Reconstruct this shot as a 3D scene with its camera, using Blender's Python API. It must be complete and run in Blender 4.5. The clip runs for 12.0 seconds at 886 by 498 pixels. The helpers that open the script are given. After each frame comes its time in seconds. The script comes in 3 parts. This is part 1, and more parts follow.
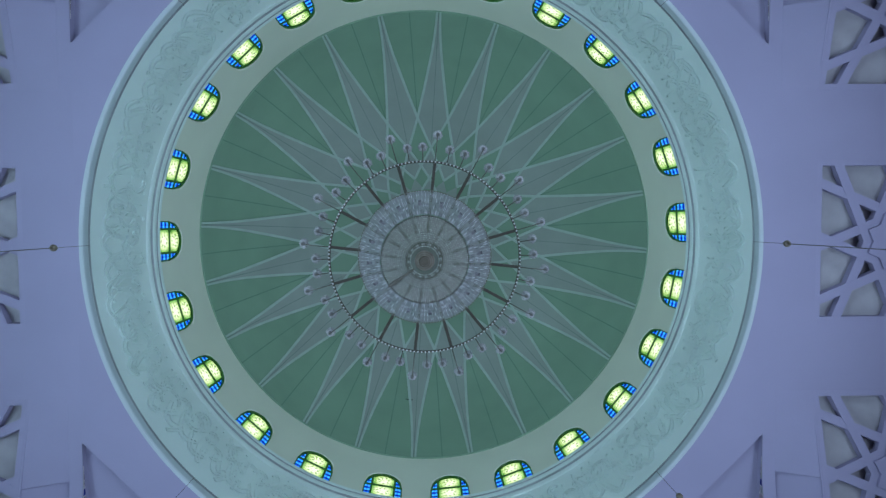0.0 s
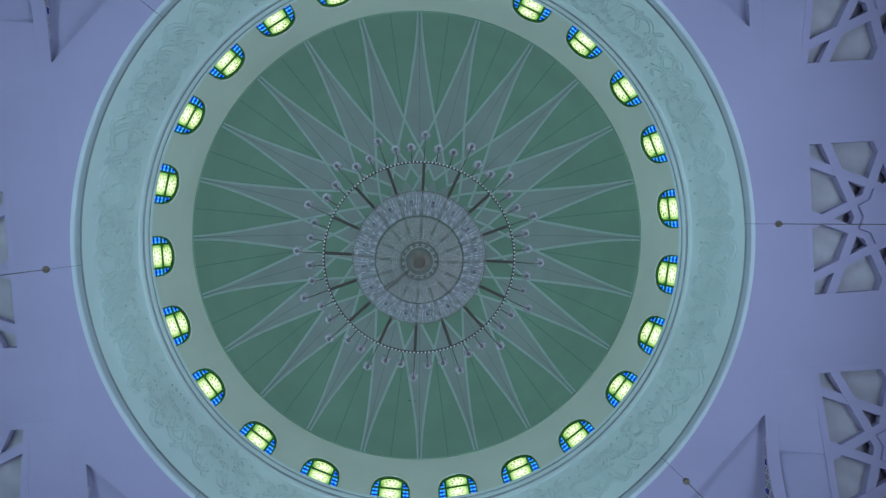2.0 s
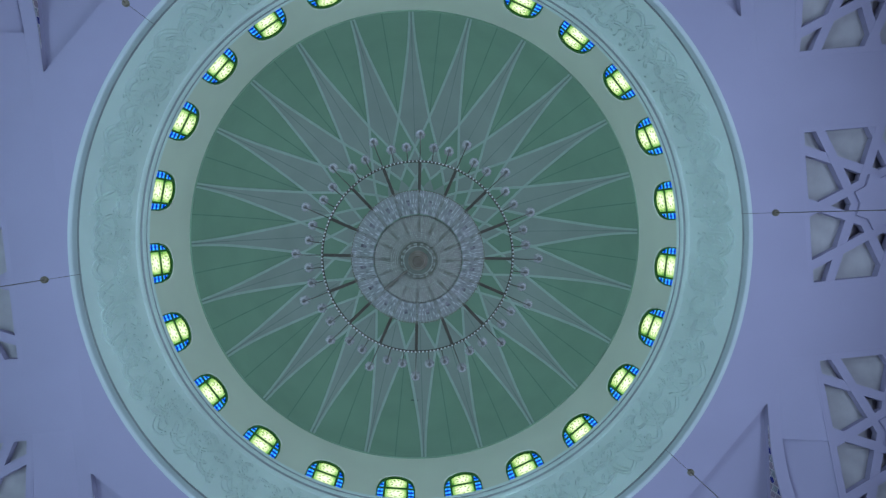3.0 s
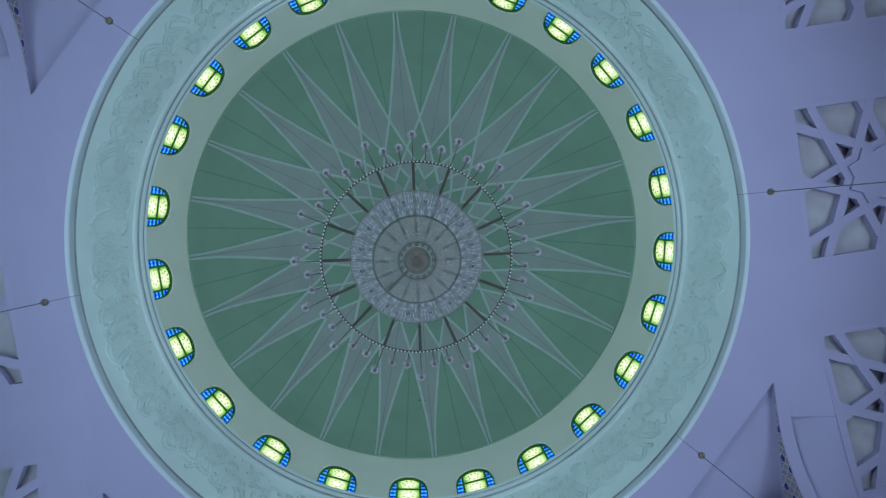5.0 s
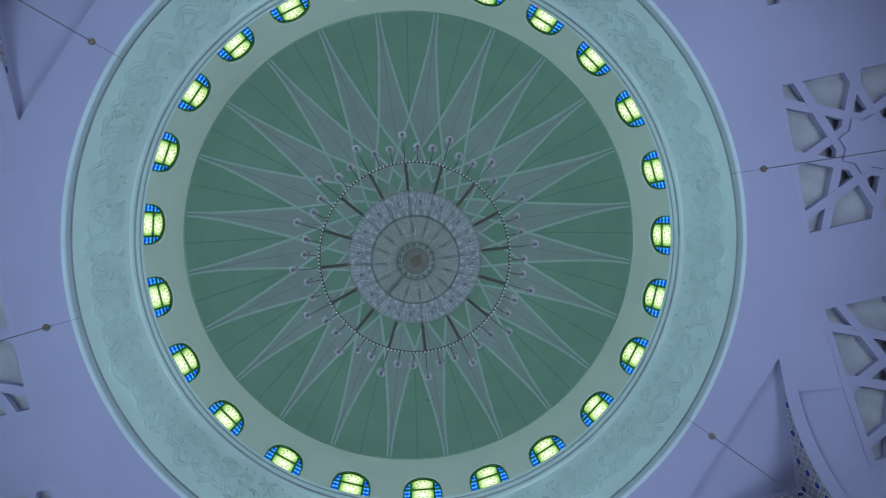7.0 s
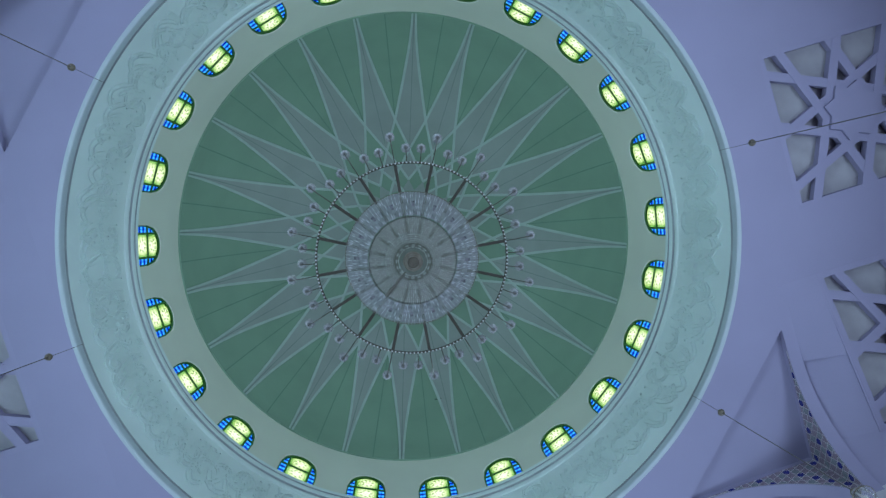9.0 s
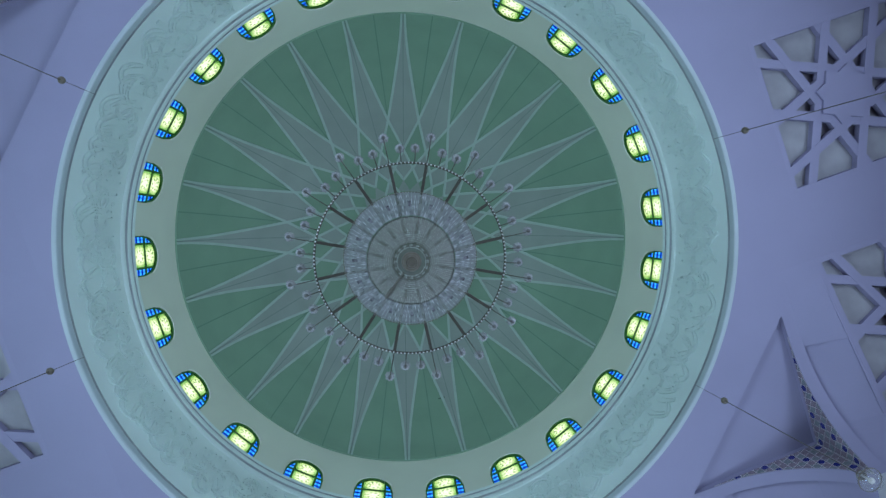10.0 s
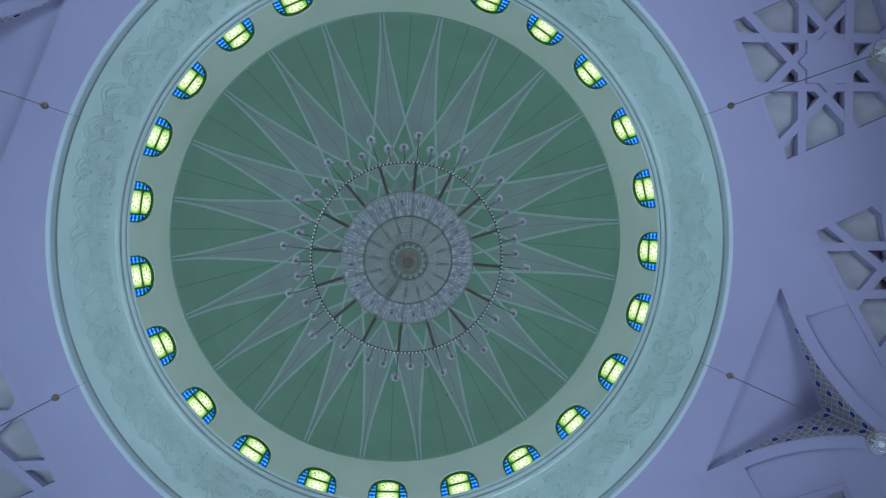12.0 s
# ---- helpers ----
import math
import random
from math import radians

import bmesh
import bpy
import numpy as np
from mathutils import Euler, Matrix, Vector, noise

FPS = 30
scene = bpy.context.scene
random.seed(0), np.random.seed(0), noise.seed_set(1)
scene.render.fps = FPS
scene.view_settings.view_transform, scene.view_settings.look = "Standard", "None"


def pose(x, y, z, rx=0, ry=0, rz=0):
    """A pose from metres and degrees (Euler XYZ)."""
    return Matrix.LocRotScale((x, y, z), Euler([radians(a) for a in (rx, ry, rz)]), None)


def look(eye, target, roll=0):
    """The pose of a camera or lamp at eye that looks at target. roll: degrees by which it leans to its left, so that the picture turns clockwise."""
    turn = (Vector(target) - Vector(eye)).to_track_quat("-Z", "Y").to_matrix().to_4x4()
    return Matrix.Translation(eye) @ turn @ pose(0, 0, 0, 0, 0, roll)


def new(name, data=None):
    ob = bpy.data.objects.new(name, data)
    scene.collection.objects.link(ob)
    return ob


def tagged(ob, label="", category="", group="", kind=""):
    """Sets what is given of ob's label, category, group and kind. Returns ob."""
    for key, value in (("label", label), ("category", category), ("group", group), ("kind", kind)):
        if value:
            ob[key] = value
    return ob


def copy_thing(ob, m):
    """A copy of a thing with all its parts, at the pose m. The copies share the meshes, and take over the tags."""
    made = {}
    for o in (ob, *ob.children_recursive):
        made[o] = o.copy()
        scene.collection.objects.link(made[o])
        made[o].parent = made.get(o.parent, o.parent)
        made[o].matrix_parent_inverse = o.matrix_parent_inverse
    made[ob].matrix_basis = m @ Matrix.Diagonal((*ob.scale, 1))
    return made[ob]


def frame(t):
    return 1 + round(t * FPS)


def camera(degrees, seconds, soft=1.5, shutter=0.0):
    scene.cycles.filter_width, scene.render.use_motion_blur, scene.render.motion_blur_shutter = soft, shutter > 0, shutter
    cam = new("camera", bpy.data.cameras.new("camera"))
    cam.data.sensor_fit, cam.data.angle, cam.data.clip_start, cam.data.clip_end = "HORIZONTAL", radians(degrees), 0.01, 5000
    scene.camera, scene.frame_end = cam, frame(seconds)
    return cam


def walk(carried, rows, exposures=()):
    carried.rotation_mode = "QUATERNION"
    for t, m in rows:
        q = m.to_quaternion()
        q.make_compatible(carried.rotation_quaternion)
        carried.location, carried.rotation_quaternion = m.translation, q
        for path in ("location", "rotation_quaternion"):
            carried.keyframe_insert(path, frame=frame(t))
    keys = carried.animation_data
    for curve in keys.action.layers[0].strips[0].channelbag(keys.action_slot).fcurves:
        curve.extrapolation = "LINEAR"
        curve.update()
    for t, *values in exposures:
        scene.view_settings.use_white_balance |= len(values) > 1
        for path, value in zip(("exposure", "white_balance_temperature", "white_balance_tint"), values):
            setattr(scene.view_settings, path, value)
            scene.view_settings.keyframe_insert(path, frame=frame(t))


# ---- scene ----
# ---- camera and its walk ----
cam = camera(69.5, 12.0, soft=1.35)
EYE = (0.032, -0.491, 1.50)
TURNS = [
    (0.0, 177.59, 1.44, 0.28),
    (0.5, 177.64, 1.62, 1.10),
    (1.0, 177.65, 1.78, 1.86),
    (1.5, 177.65, 1.95, 2.68),
    (2.0, 177.63, 2.10, 3.49),
    (2.5, 177.59, 2.22, 4.30),
    (3.0, 177.57, 2.32, 5.16),
    (5.0, 177.60, 2.62, 8.58),
    (5.5, 177.62, 2.68, 9.45),
    (6.0, 177.62, 2.77, 10.42),
    (6.5, 177.63, 2.86, 11.32),
    (7.0, 177.65, 2.96, 12.38),
    (9.0, 177.75, 3.47, 16.85),
    (9.5, 177.77, 3.59, 17.91),
    (10.0, 177.80, 3.75, 19.02),
    (10.5, 177.82, 3.87, 20.07),
    (11.0, 177.86, 4.02, 21.21),
    (11.5, 177.84, 4.14, 22.25),
    (12.0, 177.83, 4.25, 23.29),
]
walk(cam, [(t, pose(*EYE, rx, ry, rz)) for t, rx, ry, rz in TURNS], exposures=[(0.0, 0.0), (12.0, 0.0)])

# ---- world, sun, large lights ----
world = bpy.data.worlds.new("world")
scene.world = world
world.use_nodes = True
wn = world.node_tree.nodes
sky = wn.new("ShaderNodeTexSky")
sky.sky_type, sky.sun_disc = "NISHITA", False
sky.sun_elevation, sky.sun_rotation = radians(48), radians(60)
wn["Background"].inputs["Strength"].default_value = 0.1
world.node_tree.links.new(sky.outputs["Color"], wn["Background"].inputs["Color"])

sun_data = bpy.data.lights.new("sun", "SUN")
sun_data.energy, sun_data.angle, sun_data.color = 3.0, radians(0.5), (1.0, 0.95, 0.88)
sun = new("sun", sun_data)
sun.matrix_world = look((20, 12, 26), (0, 0, 0))

UPLIGHTS = [  # side, watts, colour of unseen lamps added to light the dome and ceiling
    ((1, 0), 552, (0.545, 0.73, 0.97)),
    ((-1, 0), 552, (0.515, 0.75, 0.95)),
    ((0, 1), 547, (0.53, 0.74, 0.97)),
    ((0, -1), 547, (0.53, 0.74, 0.97)),
]
for (sx, sy), watts, colour in UPLIGHTS:
    data = bpy.data.lights.new("added_uplight", "AREA")
    data.shape, data.size, data.size_y, data.energy, data.color = "RECTANGLE", 9.0, 6.0, watts, colour
    data.spread = radians(104)
    lamp = new("added_uplight", data)
    lamp.matrix_world = look((sx * 14.3, sy * 14.3, 5.0), (0, 0, 16.5))


# ---- materials ----
def material(name, colour, rough=0.6, metal=0.0, mottling=0.12, scale=1.5, bump=0.15, grain=40.0, dirt=None):
    """Painted or plain surface: broad mottling, fine grain and a slight relief."""
    m = bpy.data.materials.new(name)
    m.use_nodes = True
    n, l = m.node_tree.nodes, m.node_tree.links
    b = n["Principled BSDF"]
    b.inputs["Roughness"].default_value, b.inputs["Metallic"].default_value = rough, metal
    co = n.new("ShaderNodeTexCoord")
    big, fine = n.new("ShaderNodeTexNoise"), n.new("ShaderNodeTexNoise")
    big.inputs["Scale"].default_value, big.inputs["Detail"].default_value = scale, 5
    fine.inputs["Scale"].default_value, fine.inputs["Detail"].default_value = grain, 3
    ramp = n.new("ShaderNodeValToRGB")
    lo = dirt or tuple(c * (1 - 2 * mottling) for c in colour)
    ramp.color_ramp.elements[0].position, ramp.color_ramp.elements[1].position = 0.3, 0.7
    ramp.color_ramp.elements[0].color = (*lo, 1)
    ramp.color_ramp.elements[1].color = (*colour, 1)
    mix = n.new("ShaderNodeMix")
    mix.data_type, mix.blend_type = "RGBA", "MULTIPLY"
    mix.inputs["Factor"].default_value = 0.12
    bp = n.new("ShaderNodeBump")
    bp.inputs["Strength"].default_value, bp.inputs["Distance"].default_value = bump, 0.02
    l.new(co.outputs["Object"], big.inputs["Vector"])
    l.new(co.outputs["Object"], fine.inputs["Vector"])
    l.new(big.outputs["Fac"], ramp.inputs["Fac"])
    l.new(ramp.outputs["Color"], mix.inputs["A"])
    l.new(fine.outputs["Color"], mix.inputs["B"])
    l.new(mix.outputs["Result"], b.inputs["Base Color"])
    l.new(fine.outputs["Fac"], bp.inputs["Height"])
    l.new(bp.outputs["Normal"], b.inputs["Normal"])
    return m


def stained_glass(name, stops, figure):
    """Coloured glass that lets the daylight behind it through. The window's own x runs along its sill and z up it.
    "strips": narrow strips along the sill; "flower": green edges, a pale middle and a ring of small marks."""
    m = bpy.data.materials.new(name)
    m.use_nodes = True
    n, l = m.node_tree.nodes, m.node_tree.links
    n.remove(n["Principled BSDF"])

    def calc(op, a, b=0.0):
        node = n.new("ShaderNodeMath")
        node.operation = op
        for slot, v in zip(node.inputs, (a, b)):
            if isinstance(v, (int, float)):
                slot.default_value = v
            else:
                l.new(v, slot)
        return node.outputs[0]

    co, xyz, noise, ramp = n.new("ShaderNodeTexCoord"), n.new("ShaderNodeSeparateXYZ"), n.new("ShaderNodeTexNoise"), n.new("ShaderNodeValToRGB")
    noise.inputs["Scale"].default_value = 14.0
    l.new(co.outputs["Object"], xyz.inputs[0])
    l.new(co.outputs["Object"], noise.inputs["Vector"])
    x, z = xyz.outputs["X"], xyz.outputs["Z"]
    uneven = calc("MULTIPLY", calc("SUBTRACT", noise.outputs["Fac"], 0.5), 0.7)
    if figure == "strips":
        wave = calc("ABSOLUTE", calc("SINE", calc("MULTIPLY", z, math.pi / 0.195)))
        across = calc("ABSOLUTE", calc("SINE", calc("MULTIPLY", x, math.pi / 0.11)))
        fac = calc("ADD", calc("MULTIPLY", wave, calc("ADD", calc("MULTIPLY", across, 0.22), 0.78)), uneven)
    else:
        high = calc("MULTIPLY", calc("SUBTRACT", calc("FRACT", calc("DIVIDE", calc("SUBTRACT", z, 0.015), 0.585)), 0.5), 0.585)
        side = calc("POWER", calc("DIVIDE", calc("ABSOLUTE", x), 0.33), 3.0)
        end = calc("POWER", calc("DIVIDE", calc("ABSOLUTE", high), 0.2925), 3.0)
        reach = calc("SQRT", calc("ADD", calc("POWER", x, 2.0), calc("POWER", high, 2.0)))
        ring = calc("LESS_THAN", calc("ABSOLUTE", calc("SUBTRACT", reach, 0.15)), 0.028)
        marks = calc("GREATER_THAN", calc("SINE", calc("MULTIPLY", calc("ARCTAN2", high, x), 7.0)), 0.25)
        fac = calc("SUBTRACT", calc("SUBTRACT", calc("SUBTRACT", calc("SUBTRACT", 0.95, calc("MULTIPLY", side, 0.72)), calc("MULTIPLY", end, 0.45)), calc("MULTIPLY", calc("MULTIPLY", ring, marks), 0.30)), calc("MULTIPLY", calc("ABSOLUTE", uneven), 1.7))
    for k, (at, colour) in enumerate(stops):
        e = ramp.color_ramp.elements[k] if k < 2 else ramp.color_ramp.elements.new(at)
        e.position, e.color = at, (*colour, 1)
    tr, gl, mx = n.new("ShaderNodeBsdfTransparent"), n.new("ShaderNodeBsdfGlossy"), n.new("ShaderNodeMixShader")
    gl.inputs["Roughness"].default_value = 0.15
    mx.inputs["Fac"].default_value = 0.05
    l.new(fac, ramp.inputs["Fac"])
    l.new(ramp.outputs["Color"], tr.inputs["Color"])
    l.new(tr.outputs[0], mx.inputs[1])
    l.new(gl.outputs[0], mx.inputs[2])
    l.new(mx.outputs[0], n["Material Output"].inputs["Surface"])
    return m


def crystal(name, clear, tint, uneven=0.35):
    m = bpy.data.materials.new(name)
    m.use_nodes = True
    n, l = m.node_tree.nodes, m.node_tree.links
    b, out = n["Principled BSDF"], n["Material Output"]
    geo, vary = n.new("ShaderNodeNewGeometry"), n.new("ShaderNodeValToRGB")   # sparkle put into the base colour, a random brightness for each bead
    vary.color_ramp.elements[0].color, vary.color_ramp.elements[1].color = (*[c * uneven for c in tint], 1), (*tint, 1)
    vary.color_ramp.elements[0].position = 0.1
    l.new(geo.outputs["Random Per Island"], vary.inputs["Fac"])
    l.new(vary.outputs["Color"], b.inputs["Base Color"])
    b.inputs["Roughness"].default_value = 0.06
    b.inputs["Specular IOR Level"].default_value = 0.9
    tr, mx = n.new("ShaderNodeBsdfTransparent"), n.new("ShaderNodeMixShader")
    mx.inputs["Fac"].default_value = clear
    l.new(b.outputs[0], mx.inputs[1])
    l.new(tr.outputs[0], mx.inputs[2])
    l.new(mx.outputs[0], out.inputs["Surface"])
    return m


def glow(name, colour, strength):
    m = bpy.data.materials.new(name)
    m.use_nodes = True
    n, l = m.node_tree.nodes, m.node_tree.links
    n.remove(n["Principled BSDF"])
    e = n.new("ShaderNodeEmission")
    e.inputs["Color"].default_value, e.inputs["Strength"].default_value = (*colour, 1), strength
    l.new(e.outputs[0], n["Material Output"].inputs["Surface"])
    return m


# white plaster, with the ceiling's dim violet light put into its colour
M_PLASTER = material("dimmed_violet_plaster", (0.315, 0.293, 0.428), 0.75, mottling=0.04, scale=0.5)
# less mint than the band, and darkened against the light on its underside
M_LIP = material("dimmed_mint_moulding", (0.47, 0.54, 0.56), 0.65, mottling=0.05, scale=0.8)
M_BAND = material("pale_mint_plaster", (0.68, 0.80, 0.755), 0.65, mottling=0.05, scale=0.8)
M_DRUM = material("cream_plaster", (0.65, 0.69, 0.56), 0.7, mottling=0.04, scale=0.6)
M_GREEN = material("green_paint", (0.26, 0.41, 0.29), 0.6, mottling=0.07, scale=0.7)
M_KITE = material("grey_blue_paint", (0.385, 0.435, 0.395), 0.6, mottling=0.07, scale=0.7)
M_RIB = material("pale_rib_paint", (0.50, 0.62, 0.56), 0.6, mottling=0.06, scale=2.0)
M_JOINT = material("dark_joint", (0.185, 0.335, 0.24), 0.8)
M_SEAM = material("faint_seam", (0.29, 0.36, 0.33), 0.8)
M_ATTIC_DARK = material("dark_crack", (0.03, 0.05, 0.04), 0.9)
# grey that paints the shade inside the cornice grooves
M_GROOVE_SHADE = material("groove_shade", (0.40, 0.45, 0.45), 0.8)
# pale colour that paints the halo of light round the window arches
M_HALO = material("window_halo", (0.80, 0.84, 0.74), 0.5, mottling=0.03)
M_ATTIC = material("dark_attic_concrete", (0.35, 0.33, 0.36), 0.9)
M_POCKET = material("pocket_plaster", (0.385, 0.37, 0.40), 0.85, mottling=0.1, scale=2.0)
# violet chosen to throw a purple bounce onto the ceiling
M_BOUNCE_CARPET = material("bounce_carpet", (0.28, 0.24, 0.37), 0.95, mottling=0.15, scale=3.0, grain=120.0)
M_STONE = material("pale_stone", (0.62, 0.62, 0.64), 0.5, mottling=0.08, scale=1.0)
M_GROUT = material("pale_tile_grout", (0.68, 0.64, 0.66), 0.7)
M_TILES = [
    material("cobalt_tile", (0.035, 0.04, 0.24), 0.25, mottling=0.15, scale=8),
    material("brown_tile", (0.27, 0.205, 0.26), 0.3, mottling=0.15, scale=8),
    material("grey_green_tile", (0.23, 0.26, 0.28), 0.3, mottling=0.15, scale=8),
]
M_BRASS = material("aged_brass", (0.22, 0.185, 0.14), 0.5, 0.4, mottling=0.15, scale=20)
M_FINIAL = material("dull_nickel", (0.20, 0.175, 0.135), 0.5, 0.2, mottling=0.1, scale=20)
M_BRONZE = material("dark_bronze", (0.12, 0.108, 0.085), 0.5, 0.2, mottling=0.15, scale=15)
M_CABLE = material("grey_cable", (0.16, 0.14, 0.13), 0.6)
M_CRYSTAL = crystal("cut_crystal", 0.05, (0.97, 0.95, 0.92), 0.45)
M_DROP = crystal("drop_crystal", 0.25, (0.85, 0.82, 0.88), 0.35)
M_BEAD = crystal("bead_glass", 0.05, (0.85, 0.85, 0.85), 1.0)
M_VEIL = crystal("crystal_strings", 0.45, (0.42, 0.41, 0.43), 1.0)
M_CUP = crystal("clear_cup_glass", 0.12, (0.50, 0.49, 0.50), 1.0)
M_PEWTER = material("dull_pewter", (0.24, 0.23, 0.235), 0.5, 0.2)
M_BULB = crystal("frosted_bulb_glass", 0.2, (0.40, 0.38, 0.42))
M_LINING = crystal("bead_backing", 0.42, (0.38, 0.34, 0.32), 1.0)
M_GLOBE = crystal("clear_glass_globe", 0.8, (0.5, 0.5, 0.52), 1.0)
# green glow of the glass put into the lead's colour
M_LEAD = material("lead_with_green_glow", (0.03, 0.16, 0.02), 0.5, mottling=0.1)
M_BLUE = stained_glass("blue_glass", [(0.2, (0.0, 0.012, 0.30)), (0.6, (0.003, 0.12, 0.90)), (0.95, (0.06, 0.48, 1.0))], "strips")
M_YELLOW = stained_glass("yellow_green_glass", [(0.0, (0.03, 0.18, 0.01)), (0.4, (0.20, 0.46, 0.13)), (0.66, (0.58, 0.79, 0.36)), (0.92, (0.94, 0.98, 0.84))], "flower")
M_DAY = glow("daylight_outside", (1.0, 1.0, 0.95), 1.26)


# ---- small builders ----
def link_mesh(name, bm, mat, parent=None, label="", smooth=False):
    me = bpy.data.meshes.new(name)
    bm.normal_update()
    bm.to_mesh(me)
    bm.free()
    for mm in (mat if isinstance(mat, (list, tuple)) else [mat]):
        me.materials.append(mm)
    if smooth:
        for p in me.polygons:
            p.use_smooth = True
    ob = new(name, me)
    if parent:
        ob.parent = parent
    if label:
        ob["label"] = label
    return ob


def part(name, bm, mat, parent, label="", smooth=False):
    return link_mesh(name, bm, mat, parent, label, smooth)


def same(name, ob, parent, m):
    """One more piece on the mesh of ob."""
    o = new(name, ob.data)
    o.parent = parent
    o.matrix_basis = m
    return o


def empty(name, m=None):
    e = new(name)
    e.empty_display_size = 0.2
    if m:
        e.matrix_basis = m
    return e


def revolve(bm, profile, steps=96, a0=0.0, a1=2 * math.pi, mat=0):
    full = abs(a1 - a0 - 2 * math.pi) < 1e-6
    count = steps if full else steps + 1
    cols = []
    for i in range(count):
        a = a0 + (a1 - a0) * i / steps
        cols.append([bm.verts.new((r * math.cos(a), r * math.sin(a), z)) for r, z in profile])
    for i in range(steps):
        p, q = cols[i], cols[(i + 1) % count]
        for k in range(len(profile) - 1):
            bm.faces.new((p[k], q[k], q[k + 1], p[k + 1])).material_index = mat
    return bm


def box(bm, x0, x1, y0, y1, z0, z1):
    v = [bm.verts.new(p) for p in ((x0, y0, z0), (x1, y0, z0), (x1, y1, z0), (x0, y1, z0), (x0, y0, z1), (x1, y0, z1), (x1, y1, z1), (x0, y1, z1))]
    for f in ((3, 2, 1, 0), (4, 5, 6, 7), (0, 1, 5, 4), (1, 2, 6, 5), (2, 3, 7, 6), (3, 0, 4, 7)):
        bm.faces.new([v[i] for i in f])


def prism(bm, pts, z0, z1, mat=0):
    """A flat polygon of x, y points, as a slab between two heights."""
    lo, hi = [bm.verts.new((x, y, z0)) for x, y in pts], [bm.verts.new((x, y, z1)) for x, y in pts]
    faces = [bm.faces.new(lo[::-1]), bm.faces.new(hi)]
    k = len(pts)
    for i in range(k):
        faces.append(bm.faces.new((lo[i], lo[(i + 1) % k], hi[(i + 1) % k], hi[i])))
    for f in faces:
        f.material_index = mat


def tube(bm, a, b, r0, r1=None, sides=8, caps=True):
    a, b = Vector(a), Vector(b)
    r1 = r0 if r1 is None else r1
    q = (b - a).to_track_quat("Z", "Y")
    ring = []
    for c, r in ((a, r0), (b, r1)):
        ring.append([bm.verts.new(c + q @ Vector((r * math.cos(2 * math.pi * i / sides), r * math.sin(2 * math.pi * i / sides), 0))) for i in range(sides)])
    for i in range(sides):
        bm.faces.new((ring[0][i], ring[0][(i + 1) % sides], ring[1][(i + 1) % sides], ring[1][i]))
    if caps:
        bm.faces.new(ring[0][::-1])
        bm.faces.new(ring[1])


def strip_on(bm, pts, normals, width, height):
    """A raised strip of rectangular section along points of a surface; height goes along the normals."""
    rows = []
    for i, (p, nrm) in enumerate(zip(pts, normals)):
        d = (pts[min(i + 1, len(pts) - 1)] - pts[max(i - 1, 0)]).normalized()
        s = nrm.cross(d).normalized()
        w = width[i] if isinstance(width, (list, tuple)) else width
        rows.append([bm.verts.new(p + s * (w / 2) - nrm * 0.01), bm.verts.new(p + s * (w / 2 * 0.9) + nrm * height),
                     bm.verts.new(p - s * (w / 2 * 0.9) + nrm * height), bm.verts.new(p - s * (w / 2) - nrm * 0.01)])
    for a, b in zip(rows, rows[1:]):
        for k in range(3):
            bm.faces.new((a[k], a[k + 1], b[k + 1], b[k]))
    for r in (rows[0], rows[-1]):
        bm.faces.new(r)


def turn(deg):
    return Matrix.Rotation(radians(deg), 4, "Z")


def clip(poly, x0, x1, y0, y1):
    """A convex polygon cut to a rectangle."""
    for axis, lim, sign in ((0, x0, 1), (0, x1, -1), (1, y0, 1), (1, y1, -1)):
        out = []
        for i, p in enumerate(poly):
            q = poly[(i + 1) % len(poly)]
            dp, dq = sign * (p[axis] - lim), sign * (q[axis] - lim)
            if dp >= 0:
                out.append(p)
            if dp * dq < 0:
                f = dp / (dp - dq)
                out.append((p[0] + f * (q[0] - p[0]), p[1] + f * (q[1] - p[1])))
        poly = out
        if not poly:
            break
    return poly


# ---- sizes ----
Z_SOFFIT = 15.95           # flat ceiling round the dome
BAY = 7.80                 # half width of the square bay
R_SILL, R_RIM = 7.25, 7.00
Z_SILL, Z_RIM = 19.02, 21.43
# camera height, from which the dome's star is fitted to the view
Z_EYE = 1.5
PANEL_IN, PANEL = 8.97, 3.72   # where the star panels begin, and their side
ARM_END = 14.5


def arch(u):
    """Height of the arches' edge at u from the middle."""
    u = abs(u)
    return Z_SOFFIT if u <= 5.2 else 13.15 + math.sqrt(max(2.8 ** 2 - (u - 5.2) ** 2, 0))


def vault(u):
    """Height of the arm's ceiling at u from the middle."""
    u = abs(u)
    if u <= 3.45:
        return Z_SOFFIT
    if u <= 7.1:
        return Z_SOFFIT - 0.85 * (u - 3.45) / 3.65
    return Z_SOFFIT - 0.85 - (u - 7.1) * 0.9


# ---- floor, walls, piers ----
# unseen floor, added as a coloured reflector below the ceiling
bm = bmesh.new()
box(bm, -15, 15, -15, 15, -0.3, 0.0)
tagged(link_mesh("floor", bm, M_BOUNCE_CARPET), "unseen prayer hall floor, violet to tint the ceiling by bounce", "floor", kind="structure")

